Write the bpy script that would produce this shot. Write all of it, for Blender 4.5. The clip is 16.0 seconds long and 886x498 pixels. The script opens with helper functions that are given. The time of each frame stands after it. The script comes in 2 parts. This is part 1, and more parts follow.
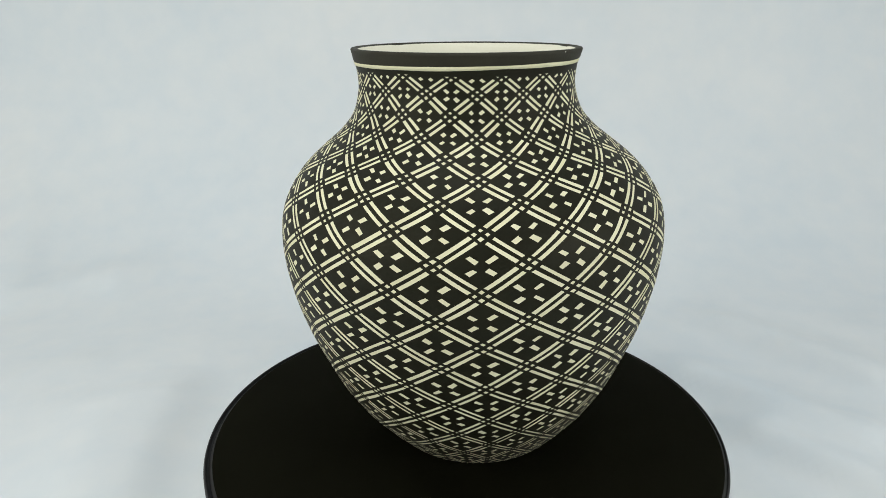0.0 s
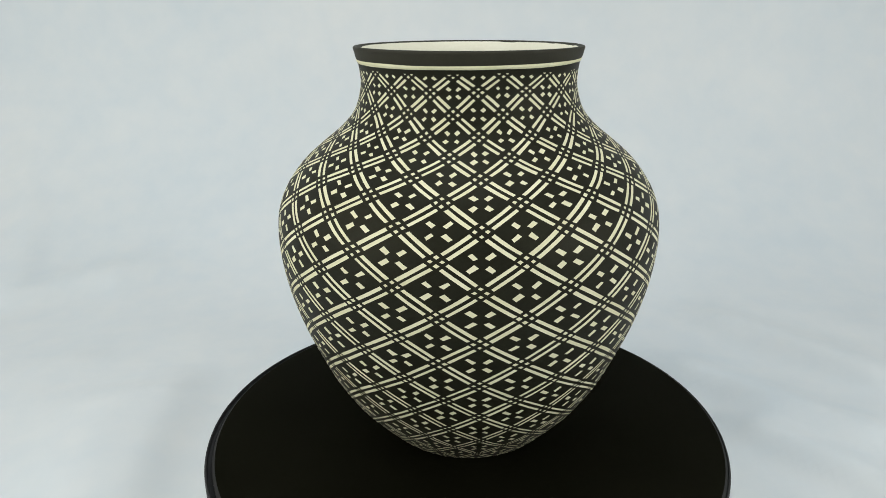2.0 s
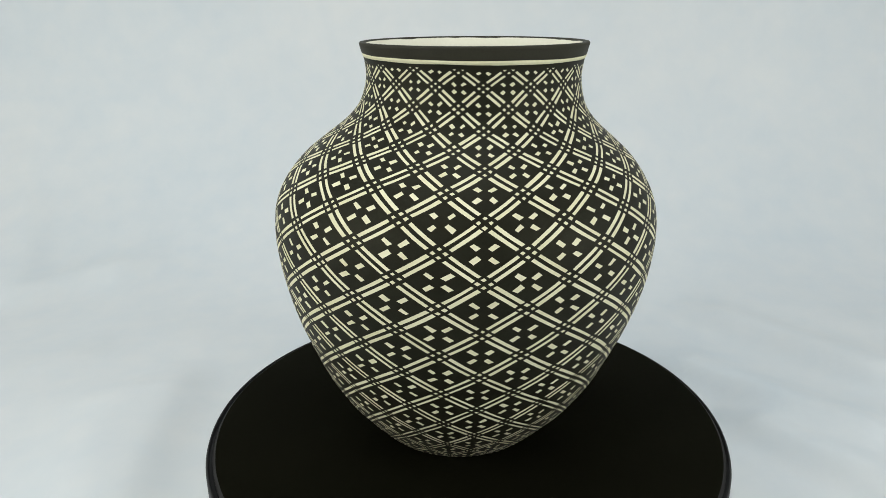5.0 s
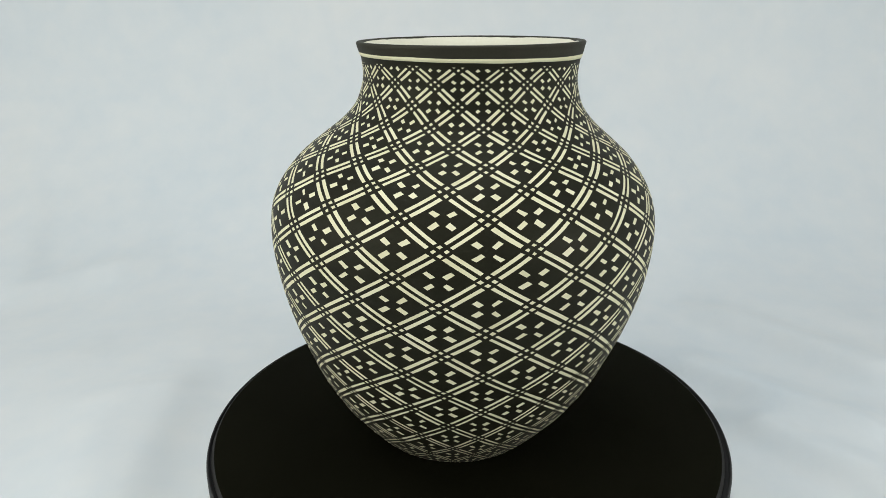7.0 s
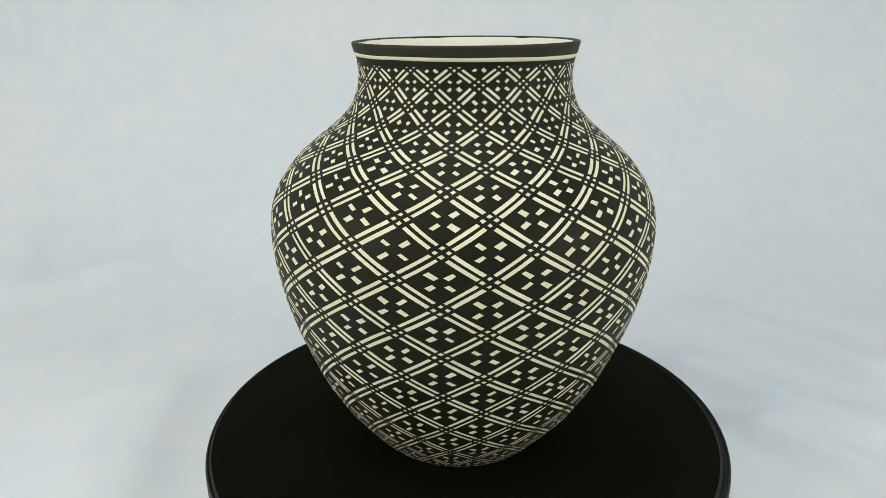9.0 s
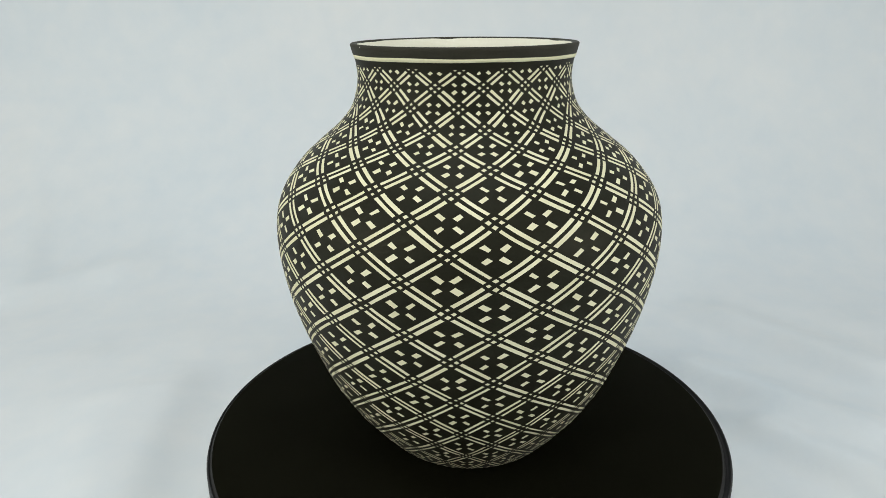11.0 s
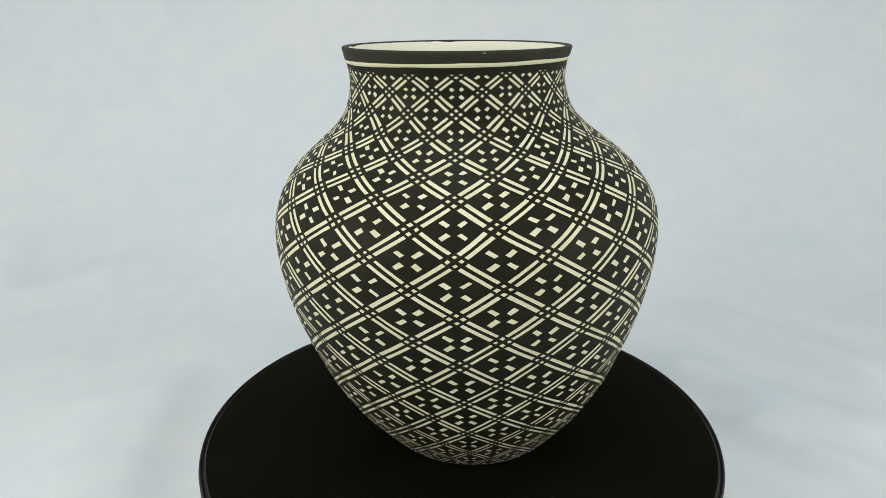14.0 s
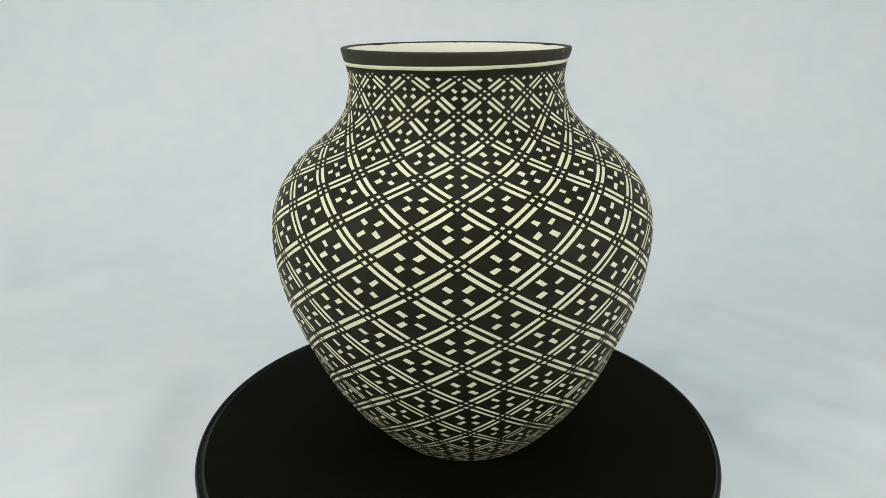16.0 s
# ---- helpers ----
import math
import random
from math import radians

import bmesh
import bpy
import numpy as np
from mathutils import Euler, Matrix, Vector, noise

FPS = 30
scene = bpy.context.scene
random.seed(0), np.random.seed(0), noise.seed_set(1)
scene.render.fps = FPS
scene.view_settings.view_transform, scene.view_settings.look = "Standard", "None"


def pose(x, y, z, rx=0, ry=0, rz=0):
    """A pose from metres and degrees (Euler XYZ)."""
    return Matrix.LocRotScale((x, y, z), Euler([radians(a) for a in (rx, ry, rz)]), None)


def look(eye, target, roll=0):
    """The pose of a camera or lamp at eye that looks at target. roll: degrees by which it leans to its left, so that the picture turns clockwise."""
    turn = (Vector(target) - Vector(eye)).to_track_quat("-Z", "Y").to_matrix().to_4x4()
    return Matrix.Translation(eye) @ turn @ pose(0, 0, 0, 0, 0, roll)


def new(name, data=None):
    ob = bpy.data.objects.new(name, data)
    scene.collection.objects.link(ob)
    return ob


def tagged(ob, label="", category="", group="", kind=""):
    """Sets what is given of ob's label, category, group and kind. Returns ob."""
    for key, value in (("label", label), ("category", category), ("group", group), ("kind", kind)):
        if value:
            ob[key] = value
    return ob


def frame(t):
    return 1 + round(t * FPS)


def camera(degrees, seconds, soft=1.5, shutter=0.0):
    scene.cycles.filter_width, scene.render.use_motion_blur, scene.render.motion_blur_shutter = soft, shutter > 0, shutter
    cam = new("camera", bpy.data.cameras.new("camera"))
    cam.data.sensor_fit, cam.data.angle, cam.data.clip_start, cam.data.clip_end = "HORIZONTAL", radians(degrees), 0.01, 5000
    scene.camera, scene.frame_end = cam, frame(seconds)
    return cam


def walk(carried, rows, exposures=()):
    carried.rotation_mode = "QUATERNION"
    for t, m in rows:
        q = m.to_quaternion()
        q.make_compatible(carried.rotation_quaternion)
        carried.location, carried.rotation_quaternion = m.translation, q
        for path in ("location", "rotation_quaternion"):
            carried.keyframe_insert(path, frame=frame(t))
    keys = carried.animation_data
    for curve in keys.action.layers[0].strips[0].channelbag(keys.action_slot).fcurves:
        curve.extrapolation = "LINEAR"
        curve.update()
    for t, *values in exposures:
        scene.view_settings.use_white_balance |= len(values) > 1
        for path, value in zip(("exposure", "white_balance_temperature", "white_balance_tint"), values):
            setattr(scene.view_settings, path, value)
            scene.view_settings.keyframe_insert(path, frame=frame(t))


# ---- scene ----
# ---------------------------------------------------------------- camera
EYE = (0.0, -0.45, 0.2897)
cam = camera(65.3, 16.0, soft=0.45)
# seconds, and the small pan, tilt and roll of the camera in degrees
LOOKS = [(0, -1.800, 18.914, -0.406), (0.5, -1.749, 18.803, -0.403), (1, -1.757, 18.858, -0.403), (1.5, -1.757, 18.882, -0.403), (2, -1.865, 19.034, -0.407), (2.5, -1.902, 19.208, -0.414), (3, -1.909, 19.433, -0.419), (3.5, -1.913, 19.351, -0.418),
         (4, -1.930, 19.385, -0.418), (6.5, -1.996, 19.271, -0.414), (7, -2.012, 19.379, -0.417), (7.5, -1.974, 19.342, -0.416), (8, -1.961, 19.416, -0.418), (8.5, -1.996, 19.390, -0.418), (9, -1.930, 19.363, -0.417), (11.5, -2.061, 19.200, -0.412),
         (12, -1.924, 19.082, -0.409), (12.5, -1.648, 18.947, -0.405), (13, -1.549, 18.997, -0.407), (13.5, -1.496, 19.015, -0.407), (14, -1.373, 19.037, -0.408), (14.5, -1.278, 19.102, -0.409), (15, -1.148, 19.024, -0.407), (15.5, -1.104, 18.996, -0.407),
         (16, -1.061, 18.951, -0.407)]


def view(yaw, pitch, roll):
    a, b = radians(yaw), radians(pitch)
    return look(EYE, Vector(EYE) + Vector((math.sin(a) * math.cos(b), math.cos(a) * math.cos(b), -math.sin(b))), roll)


walk(cam, [(t, view(yaw, pitch, roll)) for t, yaw, pitch, roll in LOOKS], exposures=[(0, 0.0), (16, 0.0)])

# ---------------------------------------------------------------- light: unseen area lamps and white panels, assumed round the jar
world = bpy.data.worlds.new("room")
world.use_nodes = True
world.node_tree.nodes["Background"].inputs[0].default_value = (0.75, 0.85, 1.0, 1)
world.node_tree.nodes["Background"].inputs[1].default_value = 0.25
scene.world = world


def unseen_lamp(name, eye, target, width, height, watts, colour):
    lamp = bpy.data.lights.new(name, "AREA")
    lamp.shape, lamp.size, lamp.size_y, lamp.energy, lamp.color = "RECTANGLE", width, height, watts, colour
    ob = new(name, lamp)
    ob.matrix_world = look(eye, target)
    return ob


# three area lamps added out of view; side, height and power set by eye
unseen_lamp("unseen_key_lamp", (1.10, -0.62, 0.46), (0, 0.03, 0.14), 0.4, 0.4, 5.4, (1.0, 0.97, 0.90))
unseen_lamp("unseen_fill_lamp", (-1.08, -0.66, 0.54), (0, 0.02, 0.14), 0.8, 0.8, 7.9, (1.0, 0.96, 0.86))
unseen_lamp("unseen_top_lamp", (-0.1, -0.16, 1.42), (-0.05, -0.03, 0), 1.1, 0.8, 7.8, (0.94, 0.97, 0.99))


# ---------------------------------------------------------------- materials
def material(name, colour, rough=0.5, metal=0.0, spec=0.5):
    m = bpy.data.materials.new(name)
    m.use_nodes = True
    b = m.node_tree.nodes["Principled BSDF"]
    b.inputs["Base Color"].default_value = (*colour, 1)
    b.inputs["Roughness"].default_value, b.inputs["Metallic"].default_value = rough, metal
    b.inputs["Specular IOR Level"].default_value = spec
    return m, m.node_tree.nodes, m.node_tree.links, b


def mottle(mat, low, high, scale, fine, bump, distance, island=0.0, rough=None):
    """Two scales of noise in the colour, fine relief, and a shift from piece to piece."""
    m, nodes, links, bsdf = mat
    where = nodes.new("ShaderNodeTexCoord")
    big, small = nodes.new("ShaderNodeTexNoise"), nodes.new("ShaderNodeTexNoise")
    big.inputs["Scale"].default_value, small.inputs["Scale"].default_value = scale, fine
    big.inputs["Detail"].default_value, small.inputs["Detail"].default_value = 4, 3
    for n in (big, small):
        links.new(where.outputs["Object"], n.inputs["Vector"])
    mix = nodes.new("ShaderNodeMix")
    mix.data_type = "FLOAT"
    mix.inputs[0].default_value = 0.35
    links.new(big.outputs[0], mix.inputs[2])
    links.new(small.outputs[0], mix.inputs[3])
    value = mix.outputs[0]
    if island:
        geo, scaled = nodes.new("ShaderNodeNewGeometry"), nodes.new("ShaderNodeMath")
        scaled.operation = "MULTIPLY_ADD"
        links.new(geo.outputs["Random Per Island"], scaled.inputs[0])
        scaled.inputs[1].default_value = island
        links.new(value, scaled.inputs[2])
        shifted = nodes.new("ShaderNodeMath")
        shifted.operation = "SUBTRACT"
        links.new(scaled.outputs[0], shifted.inputs[0])
        shifted.inputs[1].default_value = island / 2
        value = shifted.outputs[0]
    ramp = nodes.new("ShaderNodeValToRGB")
    ramp.color_ramp.elements[0].position, ramp.color_ramp.elements[1].position = 0.3, 0.7
    ramp.color_ramp.elements[0].color, ramp.color_ramp.elements[1].color = (*low, 1), (*high, 1)
    links.new(value, ramp.inputs[0])
    links.new(ramp.outputs[0], bsdf.inputs["Base Color"])
    if bump:
        b = nodes.new("ShaderNodeBump")
        b.inputs["Strength"].default_value, b.inputs["Distance"].default_value = bump, distance
        links.new(small.outputs[0], b.inputs["Height"])
        links.new(b.outputs[0], bsdf.inputs["Normal"])
    if rough:
        span = nodes.new("ShaderNodeMapRange")
        span.inputs[3].default_value, span.inputs[4].default_value = rough
        links.new(big.outputs[0], span.inputs[0])
        links.new(span.outputs[0], bsdf.inputs["Roughness"])
    return m


PAINT = mottle(material("black_mineral_paint", (0.0125, 0.0115, 0.0075), 0.55, spec=0.17), (0.0074, 0.0072, 0.0038), (0.0124, 0.0120, 0.0066), 40, 900, 0.15, 0.0004, rough=(0.48, 0.62))
PAINT.node_tree.nodes["Principled BSDF"].inputs["Specular Tint"].default_value = (0.97, 0.97, 0.80, 1)
LIP = mottle(material("dark_lip_paint", (0.022, 0.021, 0.017), 0.65, spec=0.25), (0.0185, 0.0175, 0.010), (0.0285, 0.027, 0.0165), 50, 900, 0.2, 0.0004)
SLIP = mottle(material("cream_slip", (0.75, 0.73, 0.52), 0.75, spec=0.2), (0.665, 0.645, 0.43), (0.775, 0.757, 0.555), 60, 700, 0.1, 0.0003, island=0.18)
LINING = mottle(material("cream_slip_inside", (0.75, 0.73, 0.6), 0.7, spec=0.3), (0.72, 0.71, 0.58), (0.80, 0.79, 0.67), 25, 500, 0.1, 0.0003)
DISC = mottle(material("matte_black_disc", (0.004, 0.004, 0.0025), 0.85, spec=0.02), (0.0034, 0.0034, 0.0016), (0.0064, 0.0064, 0.0036), 14, 260, 0.05, 0.0003)
RING = mottle(material("black_plastic_ring", (0.008, 0.008, 0.009), 0.42, spec=0.2), (0.020, 0.020, 0.020), (0.030, 0.030, 0.030), 30, 400, 0.05, 0.0003, rough=(0.5, 0.62))
BEVEL = mottle(material("satin_black_bevel", (0.010, 0.010, 0.012), 0.5, spec=0.15), (0.016, 0.0158, 0.0155), (0.023, 0.0226, 0.022), 30, 400, 0.03, 0.0003, rough=(0.5, 0.6))
BASE = mottle(material("off_white_plastic", (0.7, 0.69, 0.62), 0.45), (0.66, 0.65, 0.58), (0.72, 0.71, 0.65), 20, 300, 0.05, 0.0003)
CLOTH = mottle(material("white_backdrop_cloth", (0.60, 0.645, 0.67), 0.9, spec=0.1), (0.555, 0.612, 0.652), (0.655, 0.675, 0.68), 2.6, 30, 0.12, 0.001)
BOUNCE = mottle(material("white_bounce_fabric", (0.8, 0.8, 0.8), 0.9, spec=0.1), (0.76, 0.78, 0.79), (0.82, 0.83, 0.83), 4, 300, 0.1, 0.001)


# ---------------------------------------------------------------- mesh helpers
def finish(name, bm, mat, smooth=True):
    me = bpy.data.meshes.new(name)
    bm.to_mesh(me)
    bm.free()
    for m in mat if isinstance(mat, (list, tuple)) else [mat]:
        me.materials.append(m)
    if smooth:
        me.polygons.foreach_set("use_smooth", [True] * len(me.polygons))
    return new(name, me)


def part(name, bm, mat, parent, label="", smooth=True):
    ob = finish(name, bm, mat, smooth)
    ob.parent = parent
    return tagged(ob, label)


def thing(name, label, category, group=""):
    return tagged(new(name), label, category, group)


def lathe(rings, sides, centre=None, first=None, last=None):
    """A turned form from (radius, height, material) rings; a ring of radius 0 closes it."""
    bm = bmesh.new()
    rows = []
    for r, z, _ in rings:
        put = centre or (lambda x, y, h: (x, y, h))
        if r == 0:
            rows.append([bm.verts.new(put(0, 0, z))])
        else:
            rows.append([bm.verts.new(put(r * math.cos(2 * math.pi * i / sides), r * math.sin(2 * math.pi * i / sides), z)) for i in range(sides)])
    for a, b, (_, _, index) in zip(rows, rows[1:], rings[1:]):
        for i in range(sides):
            j = (i + 1) % sides
            if len(a) == 1 and len(b) == 1:
                continue
            if len(a) == 1:
                f = bm.faces.new((a[0], b[j], b[i]))
            elif len(b) == 1:
                f = bm.faces.new((a[i], a[j], b[0]))
            else:
                f = bm.faces.new((a[i], a[j], b[j], b[i]))
            f.material_index = index
    bmesh.ops.recalc_face_normals(bm, faces=bm.faces)
    return bm


# ---------------------------------------------------------------- backdrop
FLOOR_Z = -0.060


def wrinkle(x, y):
    """Low soft folds that fan out over the cloth."""
    h = 0.0
    for ax, ay, bx, by, width, height, skew in FOLDS:
        dx, dy = bx - ax, by - ay
        length = math.hypot(dx, dy)
        along = ((x - ax) * dx + (y - ay) * dy) / length ** 2
        across = ((x - ax) * dy - (y - ay) * dx) / length
        ends = max(0.0, min(1.0, (along + 0.15) / 0.3)) * max(0.0, min(1.0, (1.15 - along) / 0.3))
        if across < 0:
            across /= skew
        h += height * ends * math.exp(-(across / width) ** 2)
    h += 0.004 * (noise.noise((x * 3.1, y * 3.1, 0.3)) + 0.5 * noise.noise((x * 7.3, y * 7.3, 4.1)))
    return h


# from x, y to x, y along the sheet, width and height of the fold, and how much gentler its far side is
FOLDS = [(0.278, 0.322, 0.430, 0.146, 0.021, 0.0175, 2.5), (0.195, 0.198, 0.370, 0.046, 0.019, 0.0180, 2.5), (0.236, 0.092, 0.350, -0.024, 0.017, 0.0165, 2.5), (0.36, 0.36, 0.75, 0.10, 0.030, 0.006, 2.5),
         # the fold from x -0.258 is shaped to stand in for the turntable's soft shadow
         (-0.60, 0.352, -0.46, 0.430, 0.022, 0.0090, 1.6), (-0.590, 0.360, -0.690, 0.66, 0.028, 0.0090, 1.5), (-0.468, 0.385, -0.43, 0.47, 0.020, 0.007, 1.5), (-0.258, -0.06, -0.290, 0.160, 0.034, 0.0125, 1.5),
         (-0.315, -0.02, -0.335, 0.13, 0.026, 0.006, 1.5), (-0.50, 0.120, -0.395, 0.212, 0.022, 0.006, 1.5)]


def backdrop():
    """One white sheet: floor, a wide bend, and the wall behind."""
    bm = bmesh.new()
    nx, front, bend, radius, top = 340, -1.3, 0.30, 0.40, 1.5
    path = []
    for i in range(240):
        y = front + (bend - front) * i / 239
        path.append((y, 0.0, 0.0, 1.0))
    for i in range(1, 51):
        a = math.pi / 2 * i / 50
        path.append((bend + radius * math.sin(a), radius * (1 - math.cos(a)), -math.sin(a), math.cos(a)))
    for i in range(1, 30):
        path.append((bend + radius, radius + (top - radius) * i / 29, -1.0, 0.0))
    grid, run = [], 0.0
    last = path[0]
    for p in path:
        run += math.hypot(p[0] - last[0], p[1] - last[1])
        last = p
        row = []
        for i in range(nx + 1):
            x = -1.3 + 2.6 * i / nx
            h = wrinkle(x, front + run)
            row.append(bm.verts.new((x, p[0] + p[2] * h, FLOOR_Z - 0.004 + p[1] + p[3] * h)))
        grid.append(row)
    for a, b in zip(grid, grid[1:]):
        for i in range(nx):
            bm.faces.new((a[i], a[i + 1], b[i + 1], b[i]))
    ob = finish("backdrop", bm, CLOTH)
    tagged(ob, "seamless white cloth backdrop with soft wrinkles", "backdrop", kind="structure")


def box(bm, x0, x1, y0, y1, z0, z1):
    v = [bm.verts.new((x, y, z)) for x in (x0, x1) for y in (y0, y1) for z in (z0, z1)]
    for f in ((0, 1, 3, 2), (4, 6, 7, 5), (0, 4, 5, 1), (2, 3, 7, 6), (0, 2, 6, 4), (1, 5, 7, 3)):
        bm.faces.new([v[i] for i in f])


# white panels added out of view, closing the space to bounce the lamps' light
def tent():
    for name, dims in (("bounce_panel_west", (-1.34, -1.31, -1.3, 0.72, -0.1, 1.5)), ("bounce_panel_east", (1.31, 1.34, -1.3, 0.72, -0.1, 1.5)),
                       ("bounce_panel_south", (-1.34, 1.34, -1.34, -1.31, -0.1, 1.5)), ("bounce_panel_top", (-1.34, 1.34, -1.34, 0.72, 1.5, 1.53))):
        bm = bmesh.new()
        box(bm, *dims)
        tagged(finish(name, bm, BOUNCE, False), "white panel added out of view to bounce light", "tent wall", kind="structure")


backdrop()
tent()

# ---------------------------------------------------------------- turntable
RADIUS = 0.1864
CENTRE = (0.0007, -0.0005)          # of the fixed ring, in which the disc runs a little out of true


def turntable():
    table = thing("turntable", "black motorised display turntable with a pale base", "turntable")
    r, inner = RADIUS + 0.0004, RADIUS - 0.0034

    def fixed(x, y, h):
        return x + CENTRE[0], y + CENTRE[1], h - 0.0003

    part("base", lathe([(0, FLOOR_Z, 0), (r - 0.004, FLOOR_Z, 0), (r - 0.001, FLOOR_Z + 0.002, 0), (r, FLOOR_Z + 0.005, 0), (r, -0.0215, 0), (r - 0.001, -0.0195, 0), (r - 0.003, -0.019, 0), (0, -0.019, 0)], 160, fixed), BASE, table, "off-white plastic base")
    ring = lathe([(0.150, -0.0160, 0), (RADIUS - 0.003, -0.0160, 0), (RADIUS - 0.0006, -0.0150, 0), (RADIUS, -0.0130, 0), (RADIUS, -0.0026, 0), (RADIUS - 0.0005, -0.0011, 0), (RADIUS - 0.0008, -0.0008, 0),
                  (RADIUS - 0.0012, -0.0008, 0), (RADIUS - 0.0016, -0.0014, 0), (RADIUS - 0.0018, -0.0032, 0), (RADIUS - 0.0024, -0.0040, 0), (0.150, -0.0040, 0), (0.150, -0.0160, 0)], 200, fixed)
    part("ring", ring, RING, table, "dark plastic ring round the disc")
    return part("platter", lathe([(0, -0.0037, 1), (inner - 0.0008, -0.0037, 1), (inner, -0.0030, 1), (inner, -0.0016, 1), (inner - 0.0002, -0.0014, 1), (inner - 0.0016, 0.0003, 1), (inner - 0.0020, 0.0005, 1), (inner - 0.0022, 0.0006, 0), (0, 0.0006, 0)], 200), [DISC, BEVEL], table, "matte black disc with a satin bevelled edge")


platter = turntable()

# ---------------------------------------------------------------- painted jar
PROFILE = [(.0575, 0.0), (.0625, .005), (.0668, .01), (.0713, .015), (.0752, .02), (.0793, .025), (.0833, .03), (.0867, .035), (.0897, .04), (.0957, .05), (.1006, .06), (.1048, .07),
           (.1089, .08), (.1129, .09), (.1162, .1), (.1191, .11), (.1215, .12), (.1234, .13), (.1247, .14), (.1254, .15), (.1251, .16), (.1236, .17), (.1199, .18), (.1137, .19), (.1053, .2), (.0936, .21), (.0813, .22),
           (.0727, .23), (.0688, .24), (.0674, .25), (.0679, .2555), (.0688, .2602), (.0697, .2623), (.0707, .266)]
HEIGHTS = np.array([z for _, z in PROFILE])
RADII = np.array([r for r, _ in PROFILE])
SLOPES = np.gradient(RADII, HEIGHTS)
RIM_Z, RIM_R = 0.2683, 0.0713
BAND_Z = 0.2585          # the pattern stops here
LEAN, OFFSET, NECK = (-0.0122, -0.0054), (0.0039, 0.0026), (-0.0026, -0.0036)


def radius_at(z):
    """Smooth profile through the knots."""
    i = int(np.clip(np.searchsorted(HEIGHTS, z) - 1, 0, len(HEIGHTS) - 2))
    h = HEIGHTS[i + 1] - HEIGHTS[i]
    t = min(max((z - HEIGHTS[i]) / h, 0), 1)
    return float((2 * t ** 3 - 3 * t ** 2 + 1) * RADII[i] + (t ** 3 - 2 * t ** 2 + t) * h * SLOPES[i] + (3 * t ** 2 - 2 * t ** 3) * RADII[i + 1] + (t ** 3 - t ** 2) * h * SLOPES[i + 1])


def settle(x, y, z):
    """From the jar's own upright form to how it stands: it leans a little, its neck sits off the middle and its rim dips."""
    t = min(max((z - 0.17) / 0.08, 0), 1)
    s = t * t * (3 - 2 * t)
    foot = min(z / 0.04, 1)
    x, y = x + 0.0021 * max(0.0, 1 - z / 0.12), y + 0.0020 * max(0.0, 1 - z / 0.12)
    dip = 0.0 if z < 0.262 else 0.013 * min((z - 0.262) / 0.004, 1)
    return (x + OFFSET[0] + LEAN[0] * z + NECK[0] * s, y + OFFSET[1] + LEAN[1] * z + NECK[1] * s,
            z - foot * (LEAN[0] * x + LEAN[1] * y) - dip * (x + 0.24 * y))


def on_jar(angle, z, lift=0.0):
    r = radius_at(z) + lift
    return settle(r * math.cos(angle), r * math.sin(angle), z)


ROWS_AT = [-1, 0, 1, 2, 3, 4, 5, 6, 7, 8, 9, 10, 11, 12, 13, 14, 15, 16, 17, 18, 19, 20]
ROWS_Z = [0.2581, 0.2483, 0.2365, 0.2253, 0.2161, 0.2075, 0.1980, 0.1859, 0.1716, 0.1566, 0.1416, 0.1269, 0.1124, 0.0973, 0.0833, 0.0697, 0.0560, 0.0430, 0.0305, 0.0185, 0.0070, -0.0040]
COLUMNS = 32


# how the hand-drawn lattice wanders: waves round the jar, a row for each power of the height
SHIFT_U = (0.2592, -0.0122, 0.0979, -0.0152, -0.0256, -0.0105, -0.0008, -0.0042, -0.0016, 0.0107, -0.0134, -0.0045, 0.0054, 0.0104, -0.0014,
           -0.0175, 0.0035, -0.0424, -0.0276, -0.0235, 0.0111, 0.0211, 0.0336, 0.0124, -0.0091, -0.0040, 0.0120, -0.0020, 0.0115, -0.0165,
           0.2979, 0.1125, -0.1315, 0.0135, -0.0103, 0.0312, 0.0088, 0.0803, 0.0328, -0.0268, 0.0114, -0.0001, -0.0031, -0.0206, 0.0062,
           0.1142, -0.1143, 0.1881, -0.0117, 0.0458, 0.0122, -0.0331, 0.0004, -0.0004, 0.0286, 0.0070, -0.0097, -0.0066, -0.0002, 0.0121,
           -0.0972, -0.0111, 0.0082, -0.0170, 0.0214, -0.0008, 0.0074, -0.0003, -0.0177, -0.0082, 0.0052, 0.0035, 0.0049, -0.0062, 0.0006)
SHIFT_Z = (-0.00131, -0.00055, 0.00207, 0.00024, -0.00034, -0.00013, -0.00011, -0.00008, 0.00008, -0.00001, -0.00004, 0.00004, -0.00004, 0.00002, 0.00004,
           -0.00498, -0.00090, 0.00237, 0.00007, -0.00022, -0.00084, -0.00035, 0.00003, 0.00008, 0.00001, -0.00013, -0.00011, -0.00002, 0.00005, -0.00006,
           -0.00178, -0.00028, -0.00159, -0.00073, 0.00015, -0.00058, -0.00007, 0.00026, -0.00048, 0.00018, -0.00013, -0.00013, 0.00006, -0.00014, -0.00006,
           0.00447, 0.00095, -0.00199, -0.00013, -0.00024, 0.00019, 0.00043, 0.00011, -0.00011, 0.00004, 0.00012, 0.00009, 0.00003, 0.00003, 0.00009,
           -0.00011, -0.00039, 0.00036, 0.00012, 0.00016, 0.00012, -0.00023, -0.00043, 0.00025, -0.00025, 0.00024, 0.00013, -0.00001, 0.00003, -0.00003)


SLIPS = ((4, 6, 0.05), (28, 6, -0.095))          # two crossings that the brush set askew


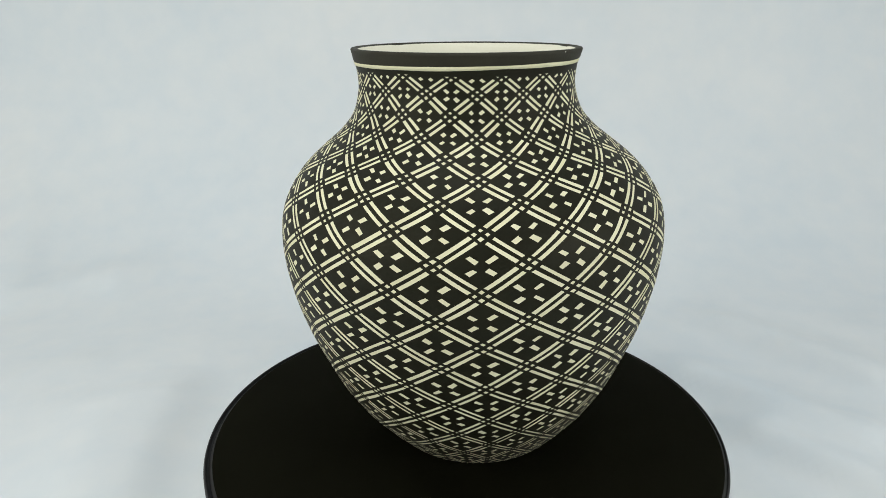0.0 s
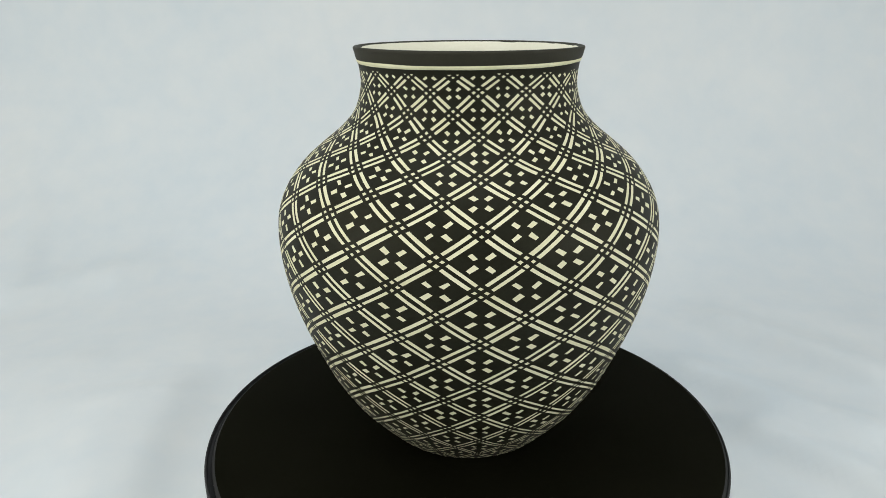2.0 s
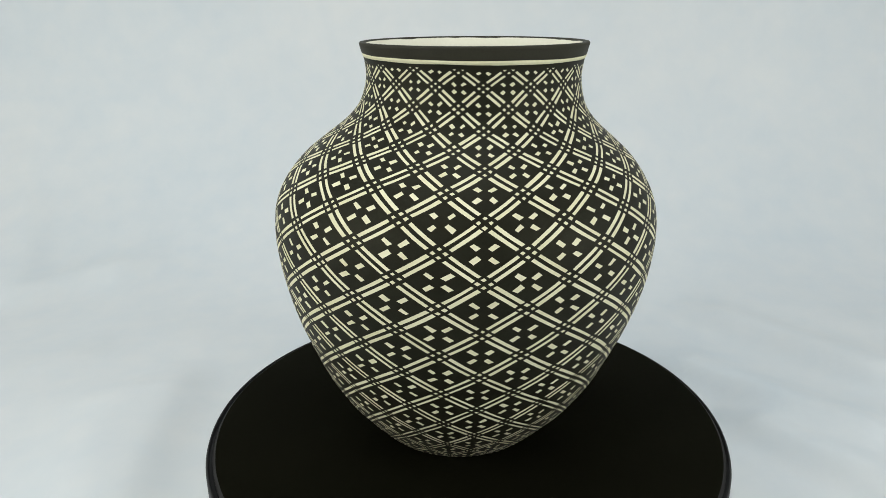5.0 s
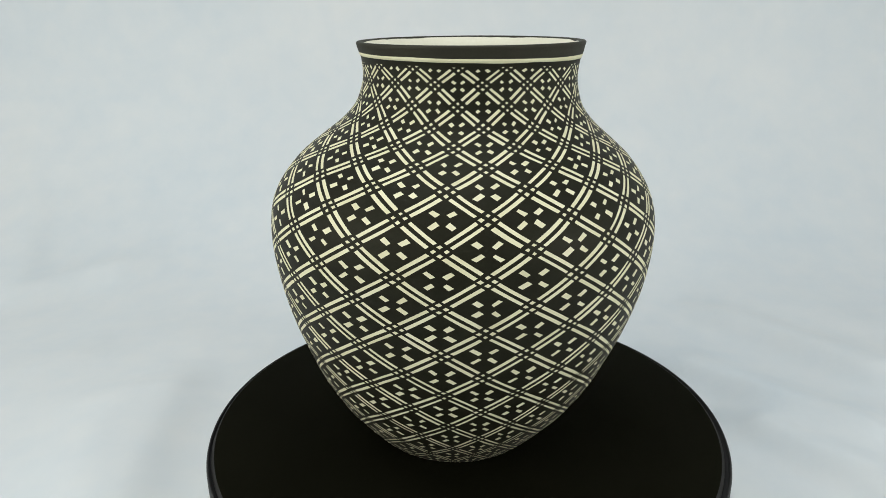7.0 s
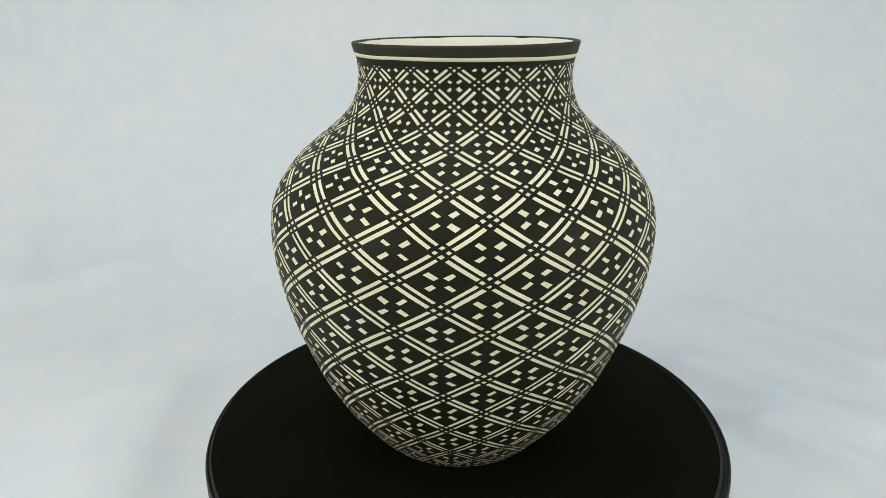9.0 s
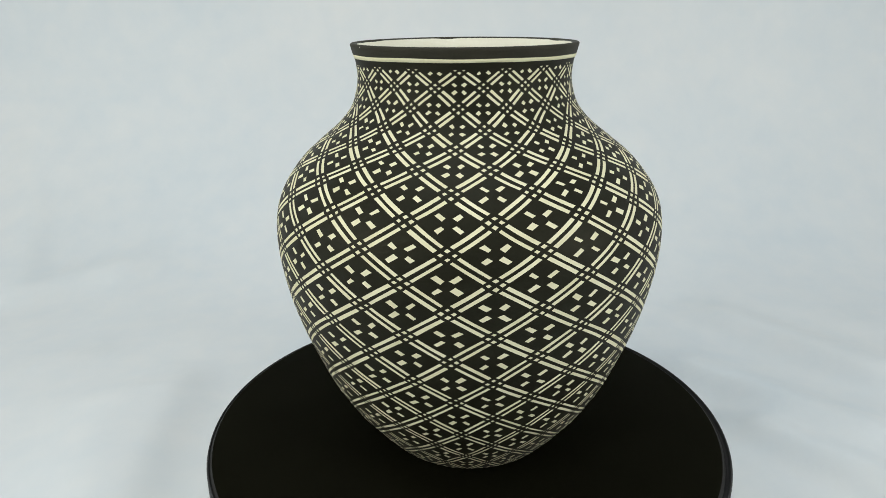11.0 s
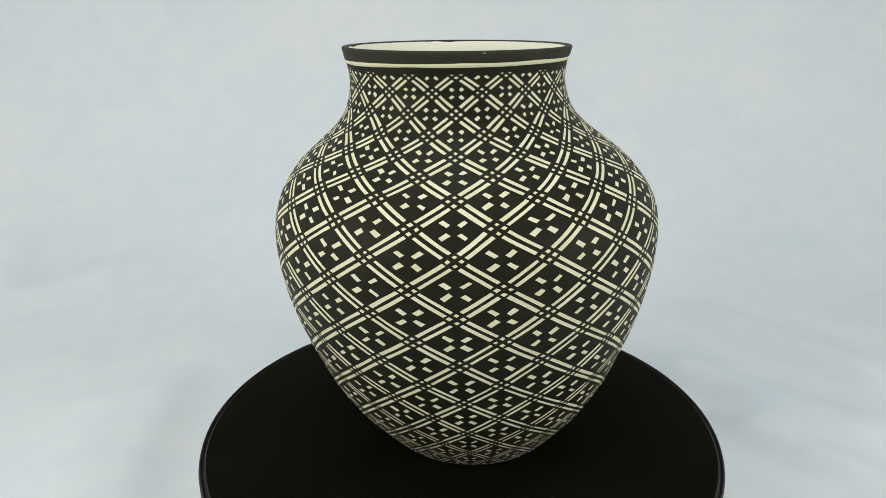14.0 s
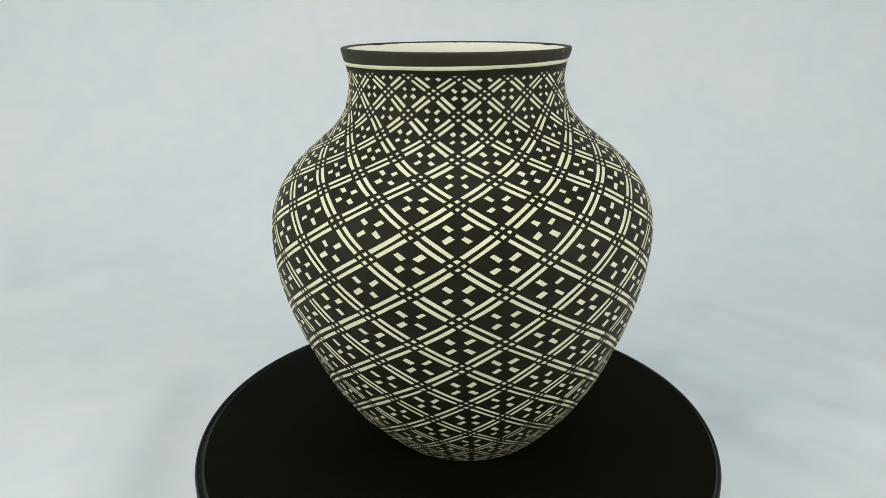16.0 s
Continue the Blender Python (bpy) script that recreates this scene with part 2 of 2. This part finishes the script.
def place(u, v):
    """Angle and height of a point of the lattice: u counts columns, v rows from the neck down. The painter's lattice wanders slowly round the jar."""
    a, h = radians(11.25 * u), (min(max(v, 0), 17) - 8) / 10
    waves = [1.0] + [f(k * a) for k in range(1, 8) for f in (math.cos, math.sin)]
    du = sum(SHIFT_U[15 * p + i] * w * h ** p for p in range(5) for i, w in enumerate(waves))
    dz = sum(SHIFT_Z[15 * p + i] * w * h ** p for p in range(5) for i, w in enumerate(waves))
    for at_u, at_v, by in SLIPS:
        du += by * math.exp(-((u - at_u) ** 2 + (v - at_v) ** 2) / 0.9)
    return radians(11.25 * (u + du)), float(np.interp(v, ROWS_AT, ROWS_Z)) + dz


def painted_lattice():
    """The cream fields that the black lines leave free: bars, dashes and dots, each drawn by hand."""
    rng = random.Random(7)
    drawn = {"bar_pattern": ([], []), "dash_pattern": ([], []), "dot_pattern": ([], [])}

    def field(kind, p0, p1, s0, s1, steps, j):
        verts, faces = drawn[kind]
        ends = [[q + rng.uniform(-j, j) for q in (a, b)] for a, b in ((p0, s0), (p1, s0), (p1, s1), (p0, s1))]
        bow = rng.uniform(-1, 1) * 0.006
        start, grid = len(verts), []
        along = p1 - p0 > s1 - s0
        n, m = (steps, 2) if along else (2, steps)
        zs = []
        for i in range(n + 1):
            for k in range(m + 1):
                a, b = i / n, k / m
                p, s = [(1 - a) * (1 - b) * ends[0][c] + a * (1 - b) * ends[1][c] + a * b * ends[2][c] + (1 - a) * b * ends[3][c] for c in (0, 1)]
                if steps > 4:
                    if along:
                        s += bow * math.sin(math.pi * a)
                    else:
                        p += bow * math.sin(math.pi * b)
                angle, z = place(p + s, p - s)
                zs.append(z)
                grid.append(on_jar(angle, min(max(z, 0.0015), BAND_Z), 0.00012))
        if min(zs) > BAND_Z - 0.0004 or max(zs) < 0.002:
            return
        verts.extend(grid)
        for i in range(n):
            for k in range(m):
                a = start + i * (m + 1) + k
                faces.append((a, a + m + 1, a + m + 2, a + 1))

    for u in range(COLUMNS):
        for v in range(-2, 21):
            if (u + v) % 2:
                continue
            p, s = (u + v) / 2, (u - v) / 2
            n = min(max((7 - v) / 5, 0), 1)          # bolder and shorter strokes up the neck
            mid, half, gap = 0.072 + 0.014 * n, 0.0365 + 0.0055 * n - 0.006 * min(max((v - 10) / 5, 0), 1), 0.170 + 0.062 * n
            for side in (-1, 1):
                for turn in (0, 1):
                    c, w = side * (mid + rng.uniform(-.005, .006)), half + rng.uniform(-.005, .005)
                    a, b = gap + rng.uniform(-.014, .014), 1 - gap + rng.uniform(-.014, .014)
                    if turn:
                        field("bar_pattern", p + a, p + b, s + c - w, s + c + w, 8, 0.006)
                    else:
                        field("bar_pattern", p + c - w, p + c + w, s + a, s + b, 8, 0.006)
            for dp in (-1, 1):
                for ds in (-1, 1):
                    cp, cs, w = dp * (mid + rng.uniform(-.006, .008)), ds * (mid + rng.uniform(-.006, .008)), half + rng.uniform(-.007, .003)
                    field("dot_pattern", p + cp - w, p + cp + w, s + cs - w, s + cs + w, 2, 0.007)
            for dp, ds in ((-1, 0), (1, 0), (0, -1), (0, 1)):
                far, a, b = rng.uniform(.192, .220) - .012 * n, rng.uniform(.074, .100) - .020 * n, rng.uniform(.040, .054) + .004 * n
                if ds:
                    a, b = b, a
                cp, cs = p + .5 + dp * far, s + .5 + ds * far
                field("dash_pattern", cp - a, cp + a, cs - b, cs + b, 3, 0.012)
    made = []
    for name, (verts, faces) in drawn.items():
        me = bpy.data.meshes.new(name)
        me.from_pydata(verts, [], faces)
        me.materials.append(SLIP)
        me.polygons.foreach_set("use_smooth", [True] * len(me.polygons))
        me.update()
        made.append((name, me))
    return made


def jar():
    pot = thing("painted_jar", "hand-painted pottery jar with black and cream lattice pattern on the platter", "pottery jar")
    outer = [(0, 0.0012, 0), (radius_at(0) - 0.003, 0.0006, 0), (radius_at(0.0015) - 0.0008, 0.0008, 0)]
    steps = 110
    for i in range(steps + 1):
        z = 0.002 + (0.266 - 0.002) * i / steps
        outer.append((radius_at(z), z, 2 if z > 0.2622 else 0))
    lip = [(RIM_R - 0.0002, RIM_Z - 0.0010, 2), (RIM_R, RIM_Z, 2), (RIM_R - 0.0005, RIM_Z + 0.0008, 2), (RIM_R - 0.0016, RIM_Z + 0.0010, 2), (RIM_R - 0.0034, RIM_Z + 0.0007, 2), (RIM_R - 0.0043, RIM_Z + 0.0001, 2)]
    inner = [(RIM_R - 0.0050, RIM_Z - 0.0012, 1)]
    for i in range(40):
        z = 0.262 - (0.262 - 0.008) * i / 39
        inner.append((radius_at(z) - 0.0055, z, 1))
    inner.append((0, 0.007, 1))
    turn = next(i for i, ring in enumerate(outer) if ring[2])

    def uneven(bm, ring, by):
        """The black of the lip ends in an uneven edge inside."""
        bm.verts.ensure_lookup_table()
        for i in range(256):
            a = 2 * math.pi * i / 256
            wave = noise.noise((3 * math.cos(a), 3 * math.sin(a), 1.7)) + 0.6 * noise.noise((11 * math.cos(a), 11 * math.sin(a), 5.2))
            bm.verts[256 * ring + i].co.z -= 0.0007 * max(0.0, wave) * by

    part("body", lathe(outer[:turn], 256, settle), PAINT, pot, "matte black painted clay")
    edge = [(r, z, 0) for r, z, _ in outer[turn - 1:] + lip]
    bm = lathe(edge, 256, settle)
    uneven(bm, len(edge) - 1, 1)
    part("lip", bm, LIP, pot, "dark brown-black painted lip")
    bm = lathe([(r, z, 0) for r, z, _ in lip[-1:] + inner], 256, settle)
    uneven(bm, 0, 1)
    uneven(bm, 1, 0.7)
    part("lining", bm, LINING, pot, "plain cream slip inside")
    bm = lathe([(radius_at(z) + d, z, 0) for z, d in ((0.2602, -0.0002), (0.2602, 0.00012), (0.2613, 0.00013), (0.2623, 0.00012), (0.2623, -0.0002))], 256, settle)
    for v in bm.verts:
        a = math.atan2(v.co.y, v.co.x)
        v.co.z += 0.0004 * noise.noise((2.2 * math.cos(a), 2.2 * math.sin(a), 400 * round(v.co.z, 3)))
    part("neck_ring", bm, SLIP, pot, "thin cream painted ring")
    for name, me in painted_lattice():
        marks = new(name, me)
        marks.parent = pot
        tagged(marks, "cream hand-painted " + name.split("_")[0] + " marks of the lattice", kind="stuff")
    bm = bmesh.new()
    for i in range(8):                                    # a small bare chip on the lip
        a = radians(-39 + 0.2 * (i - 3.5))
        w = 0.00005 + 0.00010 * math.sin(math.pi * (i + 0.5) / 8)
        x, y = (RIM_R + 0.00012) * math.cos(a), (RIM_R + 0.00012) * math.sin(a)
        bm.verts.new(settle(x, y, RIM_Z - 0.0002 - w))
        bm.verts.new(settle(x, y, RIM_Z - 0.0002 + w))
    bm.verts.ensure_lookup_table()
    for i in range(7):
        bm.faces.new([bm.verts[k] for k in (2 * i, 2 * i + 2, 2 * i + 3, 2 * i + 1)])
    part("chip", bm, BASE, pot, "small pale chip in the lip")
    return pot


pot = jar()

# ---------------------------------------------------------------- the turning
# seconds, millimetres by which the disc runs out of true, degrees turned
TURNING = [(0, 3.10, -0.80, -0.18), (0.5, 2.46, 0.13, 11.82), (1, 2.12, 0.10, 23.33), (1.5, 1.68, 0.32, 34.89), (2, 1.68, -0.06, 46.39), (2.5, 1.50, -0.05, 57.90), (3, 1.29, -0.04, 69.29), (3.5, 1.44, 0.04, 80.54), (4, 2.24, 0.72, 91.37),
         (6.5, 0.09, 0.49, 148.20), (7, -0.42, 0.09, 159.77), (7.5, -1.02, 0.19, 171.23), (8, -1.42, 0.19, 182.42), (8.5, -1.35, -0.19, 194.15), (9, -0.97, -0.15, 205.14), (11.5, 0.27, 0.09, 262.99), (12, 1.29, 0.03, 274.37), (12.5, 1.54, -0.13, 285.84),
         (13, 1.45, -0.00, 297.74), (13.5, 1.25, -0.45, 309.60), (14, 1.66, -0.03, 321.17), (14.5, 2.10, -0.16, 332.68), (15, 2.68, -0.11, 344.23), (15.5, 2.49, -0.05, 355.98), (16, 2.24, 0.08, 368.05)]


def motions():
    walk(pot, [(t, pose(x / 1000, y / 1000, 0.0003, 0, 0, a)) for t, x, y, a in TURNING])
    rows = []
    for t, _, _, a in TURNING:                            # the disc's middle goes round 1.75 mm off the axis
        b = radians(a - 46)
        rows.append((t, pose(CENTRE[0] + 0.00175 * math.cos(b), CENTRE[1] + 0.00175 * math.sin(b), -0.0003, 0, 0, a)))
    walk(platter, rows)


motions()
